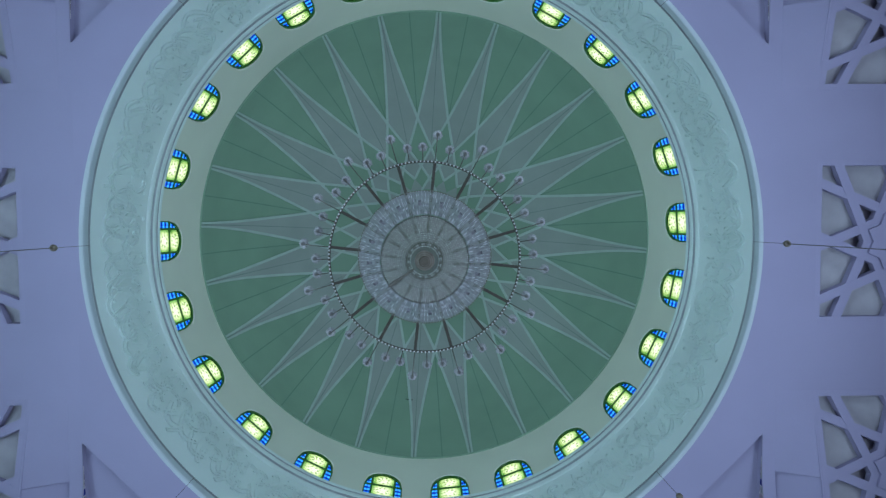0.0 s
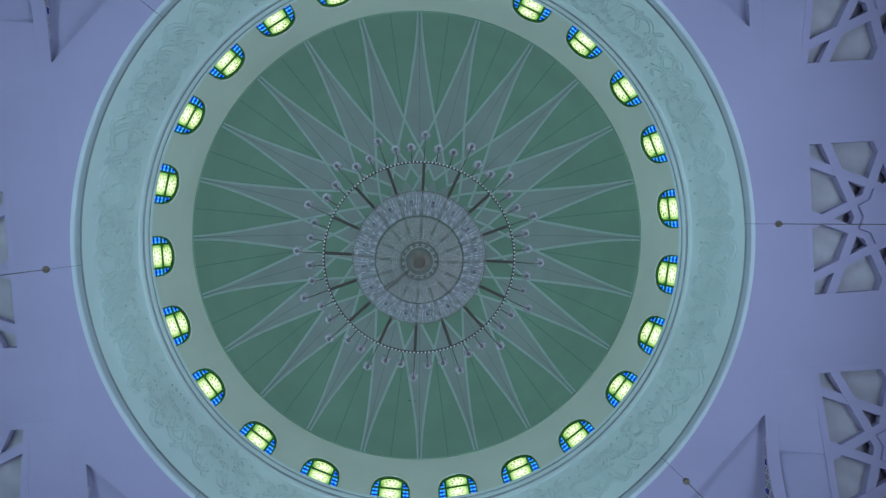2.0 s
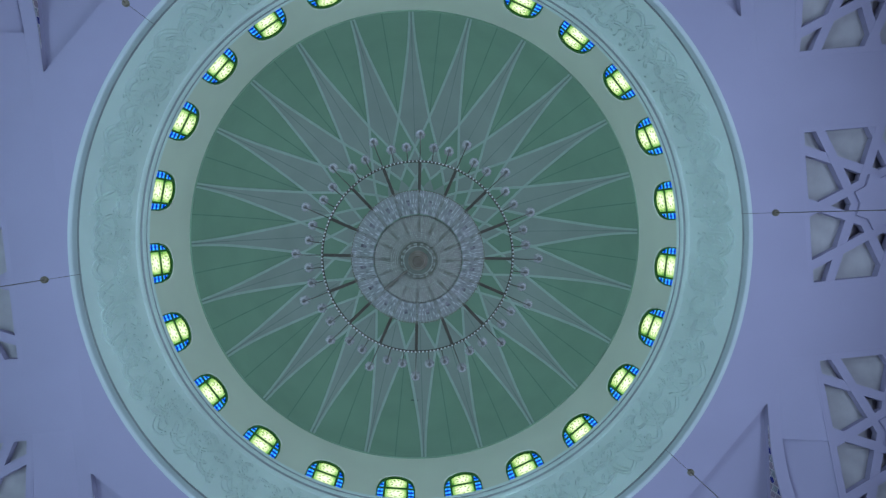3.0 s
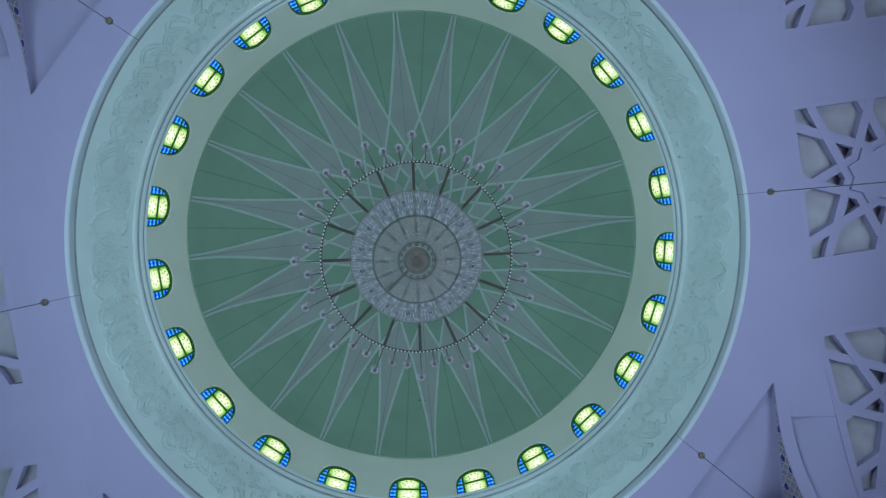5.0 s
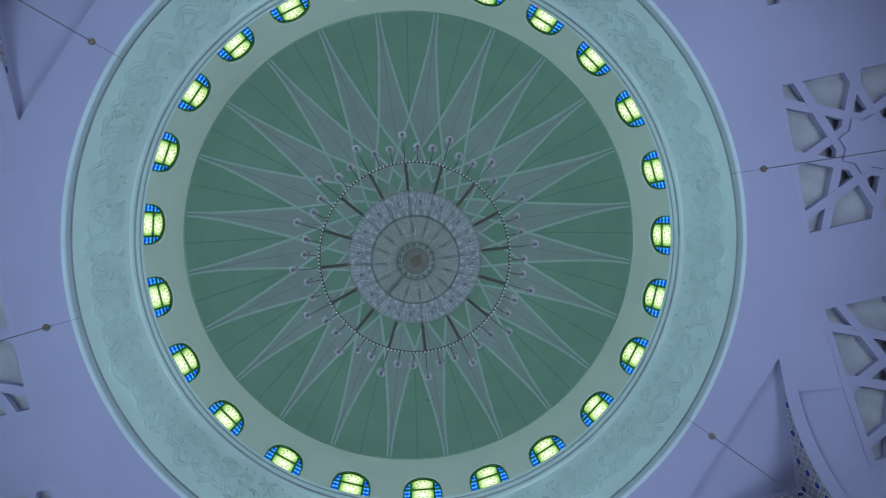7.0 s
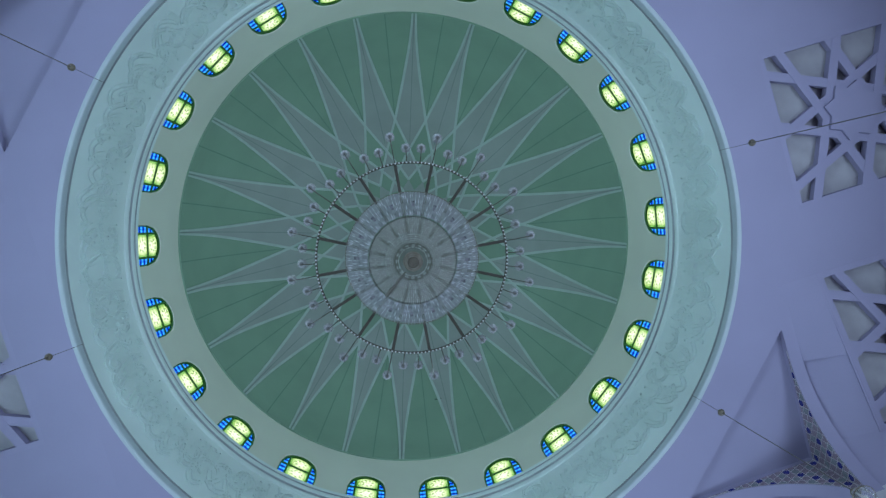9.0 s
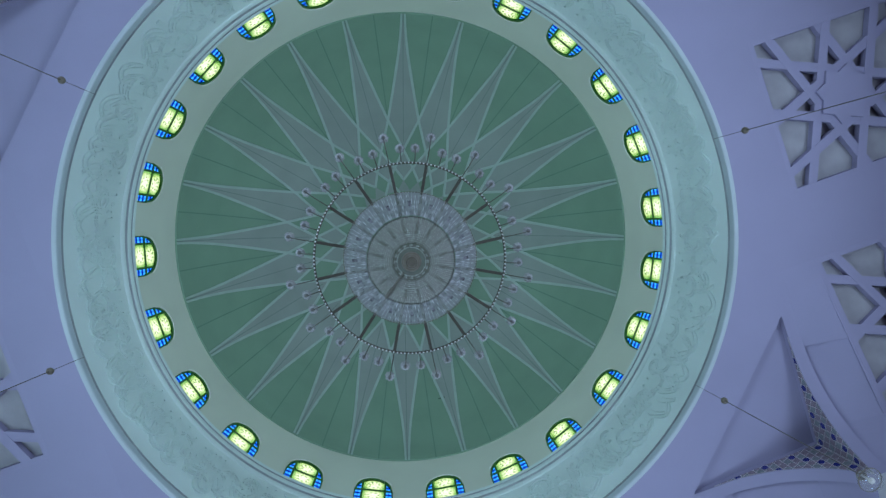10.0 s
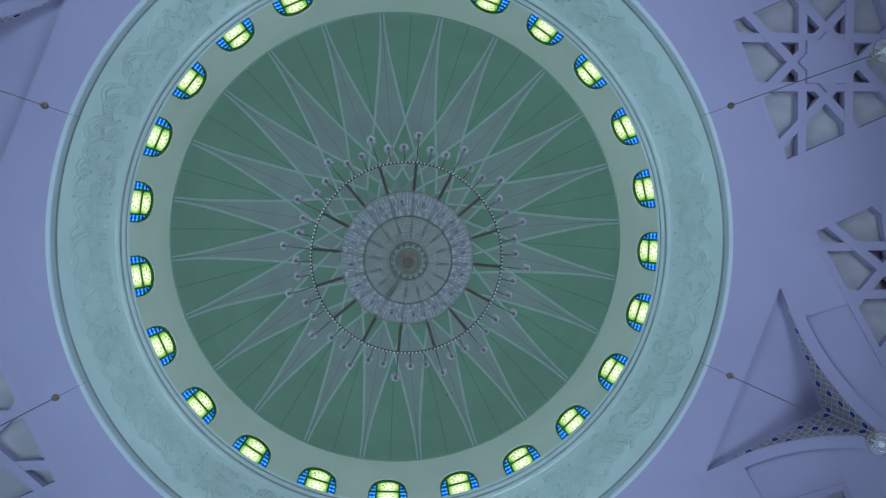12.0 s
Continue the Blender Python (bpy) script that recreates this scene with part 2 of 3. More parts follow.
# unseen walls added to close the hall, each open round a lamp
for i, name in enumerate(("wall_east", "wall_north", "wall_west", "wall_south")):
    bm = bmesh.new()
    for x0, x1, z0, z1 in ((-15, -5, 0, 17.4), (5, 15, 0, 17.4), (-5, 5, 0, 1.5), (-5, 5, 9, 17.4)):
        box(bm, ARM_END, ARM_END + 0.5, x0, x1, z0, z1)
    w = tagged(link_mesh(name, bm, M_PLASTER), "unseen end wall added to close the hall, open round its lamp", "wall", kind="structure")
    w.matrix_basis = turn(90 * i)
for i in range(4):
    bm = bmesh.new()
    box(bm, BAY, ARM_END, BAY, ARM_END, 0, 17.4)
    tagged(link_mesh("pier", bm, M_STONE), "massive pale corner pier carrying the arches", "pier", "corner piers", "structure").matrix_basis = turn(90 * i)

# unseen shell, added to stop sky light leaking in from above
bm = bmesh.new()
steps = 96
inner = [bm.verts.new((8.3 * math.cos(2 * math.pi * k / steps), 8.3 * math.sin(2 * math.pi * k / steps), 17.4)) for k in range(steps)]
outer = []
for k in range(steps):
    c, s = math.cos(2 * math.pi * k / steps), math.sin(2 * math.pi * k / steps)
    g = 15.0 / max(abs(c), abs(s))
    outer.append(bm.verts.new((g * c, g * s, 17.4)))
for k in range(steps):
    bm.faces.new((inner[k], inner[(k + 1) % steps], outer[(k + 1) % steps], outer[k]))
revolve(bm, [(8.3, 17.4), (8.3, 22.5), (7.3, 25.5), (5.0, 28.4), (2.5, 29.8), (0.01, 30.2)], 64)
tagged(link_mesh("roof", bm, M_ATTIC), "unseen shell added to keep sky light out of attic and dome", "roof", kind="structure")

# ---- flat ceiling round the dome ----
TIP = 4.46


def bay_edge(a):
    """Outline of the flat ceiling: the bay's square with its corners cut off."""
    c, s = abs(math.cos(a)), abs(math.sin(a))
    return min(BAY / max(c, s), (BAY + TIP) / (c + s))


bm = bmesh.new()
angles = sorted({round(2 * math.pi * k / 192, 9) for k in range(192)} | {round((math.atan2(y, x)) % (2 * math.pi), 9) for x, y in [(sx * p, sy * q) for p, q in ((BAY, TIP), (TIP, BAY)) for sx in (1, -1) for sy in (1, -1)]})
cols = []
for a in angles:
    e = bay_edge(a)
    cols.append([bm.verts.new((r * math.cos(a), r * math.sin(a), z)) for r, z in ((7.74, Z_SOFFIT), (e, Z_SOFFIT), (e, Z_SOFFIT + 0.12), (7.74, Z_SOFFIT + 0.12))])
for i in range(len(cols)):
    p, q = cols[i], cols[(i + 1) % len(cols)]
    for k in range(4):
        bm.faces.new((p[k], p[(k + 1) % 4], q[(k + 1) % 4], q[k]))
tagged(link_mesh("ceiling", bm, M_PLASTER), "smooth white plaster ceiling round the dome opening, dimmed in its colour", "ceiling", kind="structure")


# ---- arms: rim strip, curved flank, vault with three openings ----
def arm_ceiling():
    bm = bmesh.new()
    us = sorted({-BAY + 0.1 * k for k in range(int(2 * BAY / 0.1) + 1)} | {BAY, -1.86, 1.86, -3.45, 3.45, -7.1, 7.1, 5.2, -5.2, 5.34, -5.34, 5.35, -5.35})
    us = [u for i, u in enumerate(us) if i == 0 or u - us[i - 1] > 1e-4]

    rows = [(BAY, arch), (8.1, arch), (8.1, lambda u: arch(u) + (0.12 if abs(u) > 5.345 else 0)), (PANEL_IN, vault), (PANEL_IN + PANEL, vault), (ARM_END, vault)]
    for (v0, f0), (v1, f1) in zip(rows, rows[1:]):
        near, far = [bm.verts.new((v0, u, f0(u))) for u in us], [bm.verts.new((v1, u, f1(u))) for u in us]
        for k in range(len(us) - 1):
            mid = (us[k] + us[k + 1]) / 2
            if v0 == PANEL_IN and (abs(mid) < 1.86 or 3.45 < abs(mid) < 7.1) or v0 == v1 and abs(mid) < 5.34:
                continue
            bm.faces.new((near[k], far[k], far[k + 1], near[k + 1])).smooth = True
    bmesh.ops.delete(bm, geom=[v for v in bm.verts if not v.link_faces], context="VERTS")
    bmesh.ops.remove_doubles(bm, verts=bm.verts, dist=0.0005)
    for e in bm.edges:
        if all(abs(v.co.x - 8.1) < 0.001 or abs(v.co.x - PANEL_IN) < 0.001 for v in e.verts):
            e.smooth = False
    return bm


arm = tagged(link_mesh("ceiling_arm", arm_ceiling(), M_PLASTER), "white plaster vault with recessed star panels, dimmed in its colour", "ceiling", "vaulted arms", "structure")
for i in range(1, 4):
    copy_thing(arm, turn(90 * i))


# ---- star panels ----
def star_panel():
    """Square coffer, its face at z = 0 and its depth upwards: eight crossing bars, a boss, a border and pockets."""
    thing = empty("star_panel")
    half, h, w, depth = PANEL / 2, 0.57, 0.21, 0.20
    for k in range(8):
        a = radians(22.5 + 45 * k)
        n, d = (math.cos(a), math.sin(a)), (-math.sin(a), math.cos(a))
        pts = [(n[0] * (h + o) + d[0] * s, n[1] * (h + o) + d[1] * s) for o, s in ((-w / 2, -4), (w / 2, -4), (w / 2, 4), (-w / 2, 4))]
        bm = bmesh.new()
        prism(bm, clip(pts, -half + 0.002, half - 0.002, -half + 0.002, half - 0.002), 0.012 + 0.003 * k, depth)
        bmesh.ops.recalc_face_normals(bm, faces=bm.faces)
        part("bar", bm, M_PLASTER, thing)
    bm = bmesh.new()
    star = [((0.70 if k % 2 else 0.536) * math.cos(radians(22.5 * k)), (0.70 if k % 2 else 0.536) * math.sin(radians(22.5 * k))) for k in range(16)]
    prism(bm, [(0.66 * math.cos(radians(45 * k)), 0.66 * math.sin(radians(45 * k))) for k in range(8)], 0.10, 0.2)
    prism(bm, star, -0.035, 0.11)
    bmesh.ops.recalc_face_normals(bm, faces=bm.faces)
    part("boss", bm, M_PLASTER, thing)
    bm = bmesh.new()
    ring = [((0.806, 1.49)[k % 2 == 0] * math.cos(radians(22.5 * k)), (0.806, 1.49)[k % 2 == 0] * math.sin(radians(22.5 * k))) for k in range(16)]
    sq = []
    for k in range(16):
        c, s = math.cos(radians(22.5 * k)), math.sin(radians(22.5 * k))
        g = (half + 0.05) / max(abs(c), abs(s))
        sq.append((g * c, g * s))
    for k in range(16):
        q = [ring[k], ring[(k + 1) % 16], sq[(k + 1) % 16], sq[k]]
        lo, hi = [bm.verts.new((*p, depth - 0.01)) for p in q], [bm.verts.new((*p, depth + 0.04)) for p in q]
        bm.faces.new(lo[::-1])
        bm.faces.new(hi)
        bm.faces.new((lo[0], lo[1], hi[1], hi[0]))
    bmesh.ops.remove_doubles(bm, verts=bm.verts, dist=0.001)
    part("pocket_back", bm, M_POCKET, thing, "grey shaded pocket back")
    # added plate that catches light, so the holes don't turn black
    bm = bmesh.new()
    prism(bm, [(1.6 * math.cos(radians(45 * k)), 1.6 * math.sin(radians(45 * k))) for k in range(8)], 0.26, 0.30)
    part("hole_reflector", bm, M_ATTIC, thing, "board added above the holes to catch light")
    bm = bmesh.new()
    for sx, sy in ((1, 0), (-1, 0), (0, 1), (0, -1)):
        if sx:
            box(bm, *sorted((sx * half, sx * (half + 0.05))), -half - 0.05, half + 0.05, 0.004, depth)
        else:
            box(bm, -half, half, *sorted((sy * half, sy * (half + 0.05))), 0.004, depth)
    for sx in (1, -1):
        box(bm, *sorted((sx * half, sx * (half - 0.12))), -half, half, 0.008, depth)
        box(bm, -half + 0.12, half - 0.12, *sorted((sx * half, sx * (half - 0.12))), 0.008, depth)
    part("frame", bm, M_PLASTER, thing)
    return tagged(thing, "white plaster coffer with an eight-pointed star lattice and dark holes", "ceiling panel", "star lattice panels")


tilt = math.degrees(math.atan(0.85 / 3.65))
middle = PANEL_IN + PANEL / 2
places = []
for i in range(4):
    places.append(turn(90 * i) @ pose(middle, 0, Z_SOFFIT))
    for s in (1, -1):
        places.append(turn(90 * i) @ pose(middle, s * 5.275, Z_SOFFIT - 0.425, -s * tilt))
panel = star_panel()
panel.matrix_basis = places[0]
for m in places[1:]:
    copy_thing(panel, m)


# ---- corner recesses and tiled spandrels ----
def corner_recess():
    """Sunk triangle: a short step up along its long side, then a face that rises to the corner."""
    bm = bmesh.new()
    n = 10

    def at(i, j):
        f = i / n
        a, b = Vector((BAY, TIP, 0)).lerp(Vector((BAY, BAY, 0)), f), Vector((TIP, BAY, 0)).lerp(Vector((BAY, BAY, 0)), f)
        p = a.lerp(b, j / n)
        return (p.x, p.y, Z_SOFFIT + 0.15 + 0.17 * f)

    rows = [[bm.verts.new(at(i, j)) for j in range(n + 1)] for i in range(n)] + [[bm.verts.new(at(n, 0))]]
    for i in range(n - 1):
        for j in range(n):
            bm.faces.new((rows[i][j], rows[i][j + 1], rows[i + 1][j + 1], rows[i + 1][j]))
    for j in range(n):
        bm.faces.new((rows[n - 1][j], rows[n - 1][j + 1], rows[n][0]))
    return bm


corner = tagged(link_mesh("ceiling_corner", corner_recess(), M_PLASTER, smooth=True), "shaded plaster triangle in the corner of the bay", "ceiling", "corner triangles", "structure")
for i in range(1, 4):
    copy_thing(corner, turn(90 * i))


def spandrel(side):
    """Wall over the arch's shoulder in the plane x = BAY, from the corner to the arch's flat part, covered in tiles."""
    thing = empty("spandrel")
    bm = bmesh.new()
    us = [4.5 + 0.1 * k for k in range(34)]
    us[-1] = BAY
    for (u0, u1) in zip(us, us[1:]):
        z0, z1 = arch(u0), arch(u1)
        lo = [bm.verts.new((BAY - 0.004, side * u, z)) for u, z in ((u0, z0), (u1, z1), (u1, Z_SOFFIT + 0.34), (u0, Z_SOFFIT + 0.34))]
        bm.faces.new(lo)
    part("wall", bm, M_PLASTER, thing)
    bm = bmesh.new()
    us = [TILED_FROM + (BAY - TILED_FROM) * k / 40 for k in range(41)]
    for (u0, u1) in zip(us, us[1:]):
        bm.faces.new([bm.verts.new((BAY - 0.012, side * u, z)) for u, z in ((u0, arch(u0)), (u1, arch(u1)), (u1, tile_top(u1)), (u0, tile_top(u0)))])
    part("grout", bm, M_GROUT, thing)
    return tagged(thing, "spandrel of cobalt, brown and grey-green geometric tiles with pale joints", "tiled wall", "tiled spandrels")


TILED_FROM = 5.0


def tile_top(u):
    """Upper edge of the tiling, which rises a little to the corner."""
    return Z_SOFFIT + 0.03 + 0.15 * (u - TILED_FROM) / (BAY - TILED_FROM)


def tile(pts):
    """A thin tile with bevelled edges that faces -x, from its outline along and up the wall."""
    bm, k = bmesh.new(), len(pts)
    cx, cy = sum(p[0] for p in pts) / k, sum(p[1] for p in pts) / k
    lo, hi = [bm.verts.new((0, *p)) for p in pts], [bm.verts.new((-0.008, cx + (p[0] - cx) * 0.95, cy + (p[1] - cy) * 0.95)) for p in pts]
    bm.faces.new(hi[::-1])
    for i in range(k):
        bm.faces.new((lo[i], lo[(i + 1) % k], hi[(i + 1) % k], hi[i]))
    bmesh.ops.recalc_face_normals(bm, faces=bm.faces)
    for f in bm.faces:
        if abs(f.normal.x) > 0.9 and f.normal.x > 0:
            bmesh.ops.reverse_faces(bm, faces=bm.faces)
            break
    return bm


def below(poly, a, b, c):
    """The part of a convex polygon where a * x + b * y <= c."""
    out = []
    for p, q in zip(poly, poly[1:] + poly[:1]):
        dp, dq = a * p[0] + b * p[1] - c, a * q[0] + b * q[1] - c
        if dp <= 0:
            out.append(p)
        if dp * dq < 0:
            f = dp / (dp - dq)
            out.append((p[0] + f * (q[0] - p[0]), p[1] + f * (q[1] - p[1])))
    return out


def lay_tiles(thing, side):
    """Six-sided tiles with three-sided ones between them; those at the edges are cut to the arch."""
    step, gap = 0.20, 0.87
    mid = lambda p, q: ((p[0] + q[0]) / 2, (p[1] + q[1]) / 2)
    shared = {}
    for i in range(-30, 30):
        for j in range(-30, 30):
            c = (BAY - 0.1 - i * step - j * step / 2, Z_SOFFIT + 0.06 + j * step * 0.866)
            e, n, ne = (c[0] + step, c[1]), (c[0] + step / 2, c[1] + step * 0.866), (c[0] + step * 1.5, c[1] + step * 0.866)
            cells = [("six", 0 if (i - j) % 3 == 0 and j % 2 == 0 else 1 + (i + 2 * j) % 3 % 2, [(c[0] + step / 2 * math.cos(radians(60 * k)), c[1] + step / 2 * math.sin(radians(60 * k))) for k in range(6)]),
                     ("up", 1 + (i + j) % 2, [mid(c, e), mid(e, n), mid(c, n)]), ("down", 1 + (i + j + 1) % 2, [mid(e, ne), mid(ne, n), mid(e, n)])]
            for shape, colour, poly in cells:
                poly = [(BAY + 0.866 * (p[0] - BAY) - 0.5 * (p[1] - Z_SOFFIT), Z_SOFFIT + 0.5 * (p[0] - BAY) + 0.866 * (p[1] - Z_SOFFIT)) for p in poly]
                cx, cy = sum(p[0] for p in poly) / len(poly), sum(p[1] for p in poly) / len(poly)
                if not TILED_FROM < cx < BAY:
                    continue
                g = gap if shape == "six" else gap - 0.16
                poly = [(cx + (p[0] - cx) * g, cy + (p[1] - cy) * g) for p in poly]
                slope = (arch(cx + 0.01) - arch(cx - 0.01)) / 0.02
                rise = 0.15 / (BAY - TILED_FROM)
                trimmed = below(poly, slope, -1, slope * cx - arch(cx) - 0.012)
                trimmed = below(trimmed, -rise, 1, tile_top(cx) - rise * cx - 0.012) if len(trimmed) > 2 else []
                trimmed = below(trimmed, 1, 0, BAY - 0.012) if len(trimmed) > 2 else []
                if len(trimmed) < 3:
                    continue
                area = 0.5 * abs(sum(p[0] * q[1] - q[0] * p[1] for p, q in zip(trimmed, trimmed[1:] + trimmed[:1])))
                if area < 0.0004:
                    continue
                place = pose(BAY - 0.013, side * cx, cy)
                if trimmed == poly and (shape, colour) in shared:
                    same("tile", shared[shape, colour], thing, place)
                    continue
                t = part("tile", tile([(side * (p[0] - cx), p[1] - cy) for p in trimmed]), M_TILES[colour], thing)
                t.matrix_basis = place
                if trimmed == poly:
                    shared[shape, colour] = t


# ---- dome: sloping drum, windows, cornice and band ----
WINDOW_ANGLES = [11.35, 25.7, 39.9, 55.0, 70.1, 84.9, 100.2, 116.5, 132.6, 148.7, 164.35, 180.0, 195.9, 211.9, 226.4, 240.5, 254.8, 269.3, 284.5, 299.2, 313.3, 327.4, 341.5, 356.45]
WIN_W, WIN_SIDE, WIN_RISE = 0.56, 0.57, 0.71


def drum_radius(z):
    return R_SILL + (R_RIM - R_SILL) * (z - Z_SILL) / (Z_RIM - Z_SILL)


def head(w):
    """Height of the window's arched head over its sill, w from its middle."""
    return WIN_SIDE + WIN_RISE * math.sqrt(max(1 - (w / WIN_W) ** 2, 0))


bm = bmesh.new()
cols = []
half_angle = math.degrees(WIN_W / R_SILL)
for i, a in enumerate(WINDOW_ANGLES):
    nxt = WINDOW_ANGLES[(i + 1) % 24] + (360 if i == 23 else 0)
    cols.append((a - half_angle, Z_SILL))
    for k in range(17):
        w = -WIN_W + 2 * WIN_W * k / 16
        cols.append((a + math.degrees(w / R_SILL), Z_SILL + head(w)))
    b0, b1 = a + half_angle, nxt - half_angle
    for k in range(5):
        cols.append((b0 + (b1 - b0) * k / 5, Z_SILL))
verts = []
for a, z in cols:
    c, s = math.cos(radians(a)), math.sin(radians(a))
    verts.append([bm.verts.new((drum_radius(zz) * c + o * c, drum_radius(zz) * s + o * s, zz)) for zz, o in ((z, 0.07), (z, 0), (0.5 * (z + Z_RIM), 0), (Z_RIM, 0))])
for i in range(len(verts)):
    p, q = verts[i], verts[(i + 1) % len(verts)]
    for k in range(3):
        bm.faces.new((p[k], q[k], q[k + 1], p[k + 1]))
bmesh.ops.remove_doubles(bm, verts=bm.verts, dist=0.0005)
tagged(link_mesh("drum", bm, M_DRUM), "pale cream plaster drum pierced by arched windows", "dome drum", kind="structure")


def stained_window():
    """Origin at the middle of the sill, z up the wall, y into the room, x along the wall."""
    thing = empty("stained_window")

    def pane(x0, x1, lower):
        pts = []
        mid = 0.60
        n = 8
        if lower:
            pts = [(x0, 0.02), (x1, 0.02)] + [(x1 + (x0 - x1) * k / n, min(mid, head(x1 + (x0 - x1) * k / n) - 0.04)) for k in range(n + 1)]
        else:
            pts = [(x0, mid), (x1, mid)] + [(x1 + (x0 - x1) * k / n, max(mid + 0.01, head(x1 + (x0 - x1) * k / n) - 0.04)) for k in range(n + 1)]
        bm = bmesh.new()
        bm.faces.new([bm.verts.new((x, -0.012, z)) for x, z in pts])
        bmesh.ops.solidify(bm, geom=bm.faces[:], thickness=0.008)
        return bm

    for lower in (True, False):
        for x0, x1, mat in ((-0.54, -0.33, M_BLUE), (-0.33, 0.33, M_YELLOW), (0.33, 0.54, M_BLUE)):
            part("pane", pane(x0, x1, lower), mat, thing, "cobalt blue glass" if mat is M_BLUE else "yellow-green patterned glass")
    bm = bmesh.new()
    n = 16
    edge = [(-WIN_W + 2 * WIN_W * k / n) for k in range(n + 1)]
    out = [(x, head(x)) for x in edge]
    # wide head in place of the reveal that the glass lights green
    inn = [(x * 0.945, max(head(x) - 0.085, 0.03)) for x in edge]
    for k in range(n):
        q = [out[k], out[k + 1], inn[k + 1], inn[k]]
        f, b = [bm.verts.new((x, -0.004, z)) for x, z in q], [bm.verts.new((x, -0.05, z)) for x, z in q]
        bm.faces.new(f)
        bm.faces.new((f[3], f[2], b[2], b[3]))
    for x in (-0.60, 0.525):
        box(bm, x, x + 0.075, -0.05, -0.004, 0, WIN_SIDE)
    part("frame", bm, M_LEAD, thing, "lead frame with the glass's green glow in its colour")
    # added strip in place of the halo of light along the arch
    bm = bmesh.new()
    out, inn = [(x * 1.07, head(x) + 0.035) for x in edge], [(x, head(x) + 0.002) for x in edge]
    for k in range(n):
        q = [out[k], out[k + 1], inn[k + 1], inn[k]]
        f, b = [bm.verts.new((x, 0.018, z)) for x, z in q], [bm.verts.new((x, -0.01, z)) for x, z in q]
        bm.faces.new(f)
        bm.faces.new((f[3], f[2], b[2], b[3]))
        bm.faces.new((f[1], f[0], b[0], b[1]))
    bmesh.ops.remove_doubles(bm, verts=bm.verts, dist=0.0005)
    part("halo_strip", bm, M_HALO, thing, "raised pale strip for the halo of light round the arch")
    for x0, x1, z0, z1 in ((-0.36, -0.305, 0.0, head(0.33) - 0.03), (0.305, 0.36, 0.0, head(0.33) - 0.03)):
        bm = bmesh.new()
        box(bm, x0, x1, -0.022, -0.002, z0, z1)
        part("mullion", bm, M_LEAD, thing)
    bm = bmesh.new()
    box(bm, -0.54, 0.54, -0.024, 0.0, 0.57, 0.63)
    part("transom", bm, M_LEAD, thing)
    return tagged(thing, "arched stained glass window, blue sides and a bright yellow-green middle", "window", "drum windows", "structure")


def window_pose(a):
    lean = math.degrees(math.atan((R_SILL - R_RIM) / (Z_RIM - Z_SILL)))
    return turn(a) @ pose(R_SILL, 0, Z_SILL, 0, 0, 90) @ pose(0, 0, 0, -lean)


first = stained_window()
first.matrix_basis = window_pose(WINDOW_ANGLES[0])
for a in WINDOW_ANGLES[1:]:
    copy_thing(first, window_pose(a))

bm = bmesh.new()
revolve(bm, [(R_SILL + 0.085, Z_SILL - 0.05), (R_RIM + 0.075, Z_RIM + 0.0)], 96)
tagged(link_mesh("backdrop", bm, M_DAY), "bright daylight outside the drum windows", "daylight", kind="structure")

# cornice and band, bottom lip to window sill
bm = bmesh.new()
BAND = [(7.76, 16.05), (7.738, 15.935), (7.68, 15.93), (7.645, 15.94), (7.63, 15.98), (7.625, 16.06), (7.622, 16.115), (7.70, 16.125), (7.70, 16.16), (7.605, 16.17), (7.592, 16.26), (7.615, 16.30),
        (7.335, 18.42), (7.30, 18.44), (7.275, 18.50), (7.275, 18.56), (7.36, 18.57), (7.36, 18.60), (7.25, 18.64), (7.225, 18.70), (7.225, 18.80), (7.33, 18.815), (7.33, 18.845), (7.22, 18.88), (7.205, 18.93), (7.205, 19.00), (7.22, 19.02), (7.52, 19.025)]
revolve(bm, BAND, 240)
for f in bm.faces:                                 # shade in the grooves put into the colour of their faces
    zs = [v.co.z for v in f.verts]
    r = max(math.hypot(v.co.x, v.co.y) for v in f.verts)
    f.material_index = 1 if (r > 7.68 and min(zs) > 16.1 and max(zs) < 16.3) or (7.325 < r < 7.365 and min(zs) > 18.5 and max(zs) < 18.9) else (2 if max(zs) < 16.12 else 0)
band = tagged(link_mesh("cornice_band", bm, [M_BAND, M_GROOVE_SHADE, M_LIP]), "pale mint ring with mouldings and flowing raised relief", "cornice", kind="structure")

# ---- dome shell with painted star ----
DOME_R, DOME_H = R_RIM - 0.02, 7.0


def dome_point(s, deg):
    """Point of the dome's inside at a bearing; s falls from 1 at the rim to 0 at the crown, placed to fit the view from
    camera height.
    """
    lo, hi = 0.0, math.pi / 2
    for _ in range(40):
        mid = (lo + hi) / 2
        reach = math.cos(mid) * (Z_RIM - Z_EYE) / (Z_RIM - Z_EYE + DOME_H * math.sin(mid))
        lo, hi = (mid, hi) if reach > s else (lo, mid)
    a = radians(deg)
    r = DOME_R * math.cos(lo)
    p = Vector((r * math.cos(a), r * math.sin(a), Z_RIM + DOME_H * math.sin(lo)))
    nrm = -Vector((math.cos(lo) * math.cos(a) / DOME_R, math.cos(lo) * math.sin(a) / DOME_R, math.sin(lo) / DOME_H)).normalized()
    return p, nrm


STAR = [1.0, 0.52, 0.385, 0.305, 0.25, 0.205, 0.165, 0.13]   # where the star's lines cross, alternating between two bearings
TIP0 = 3.6


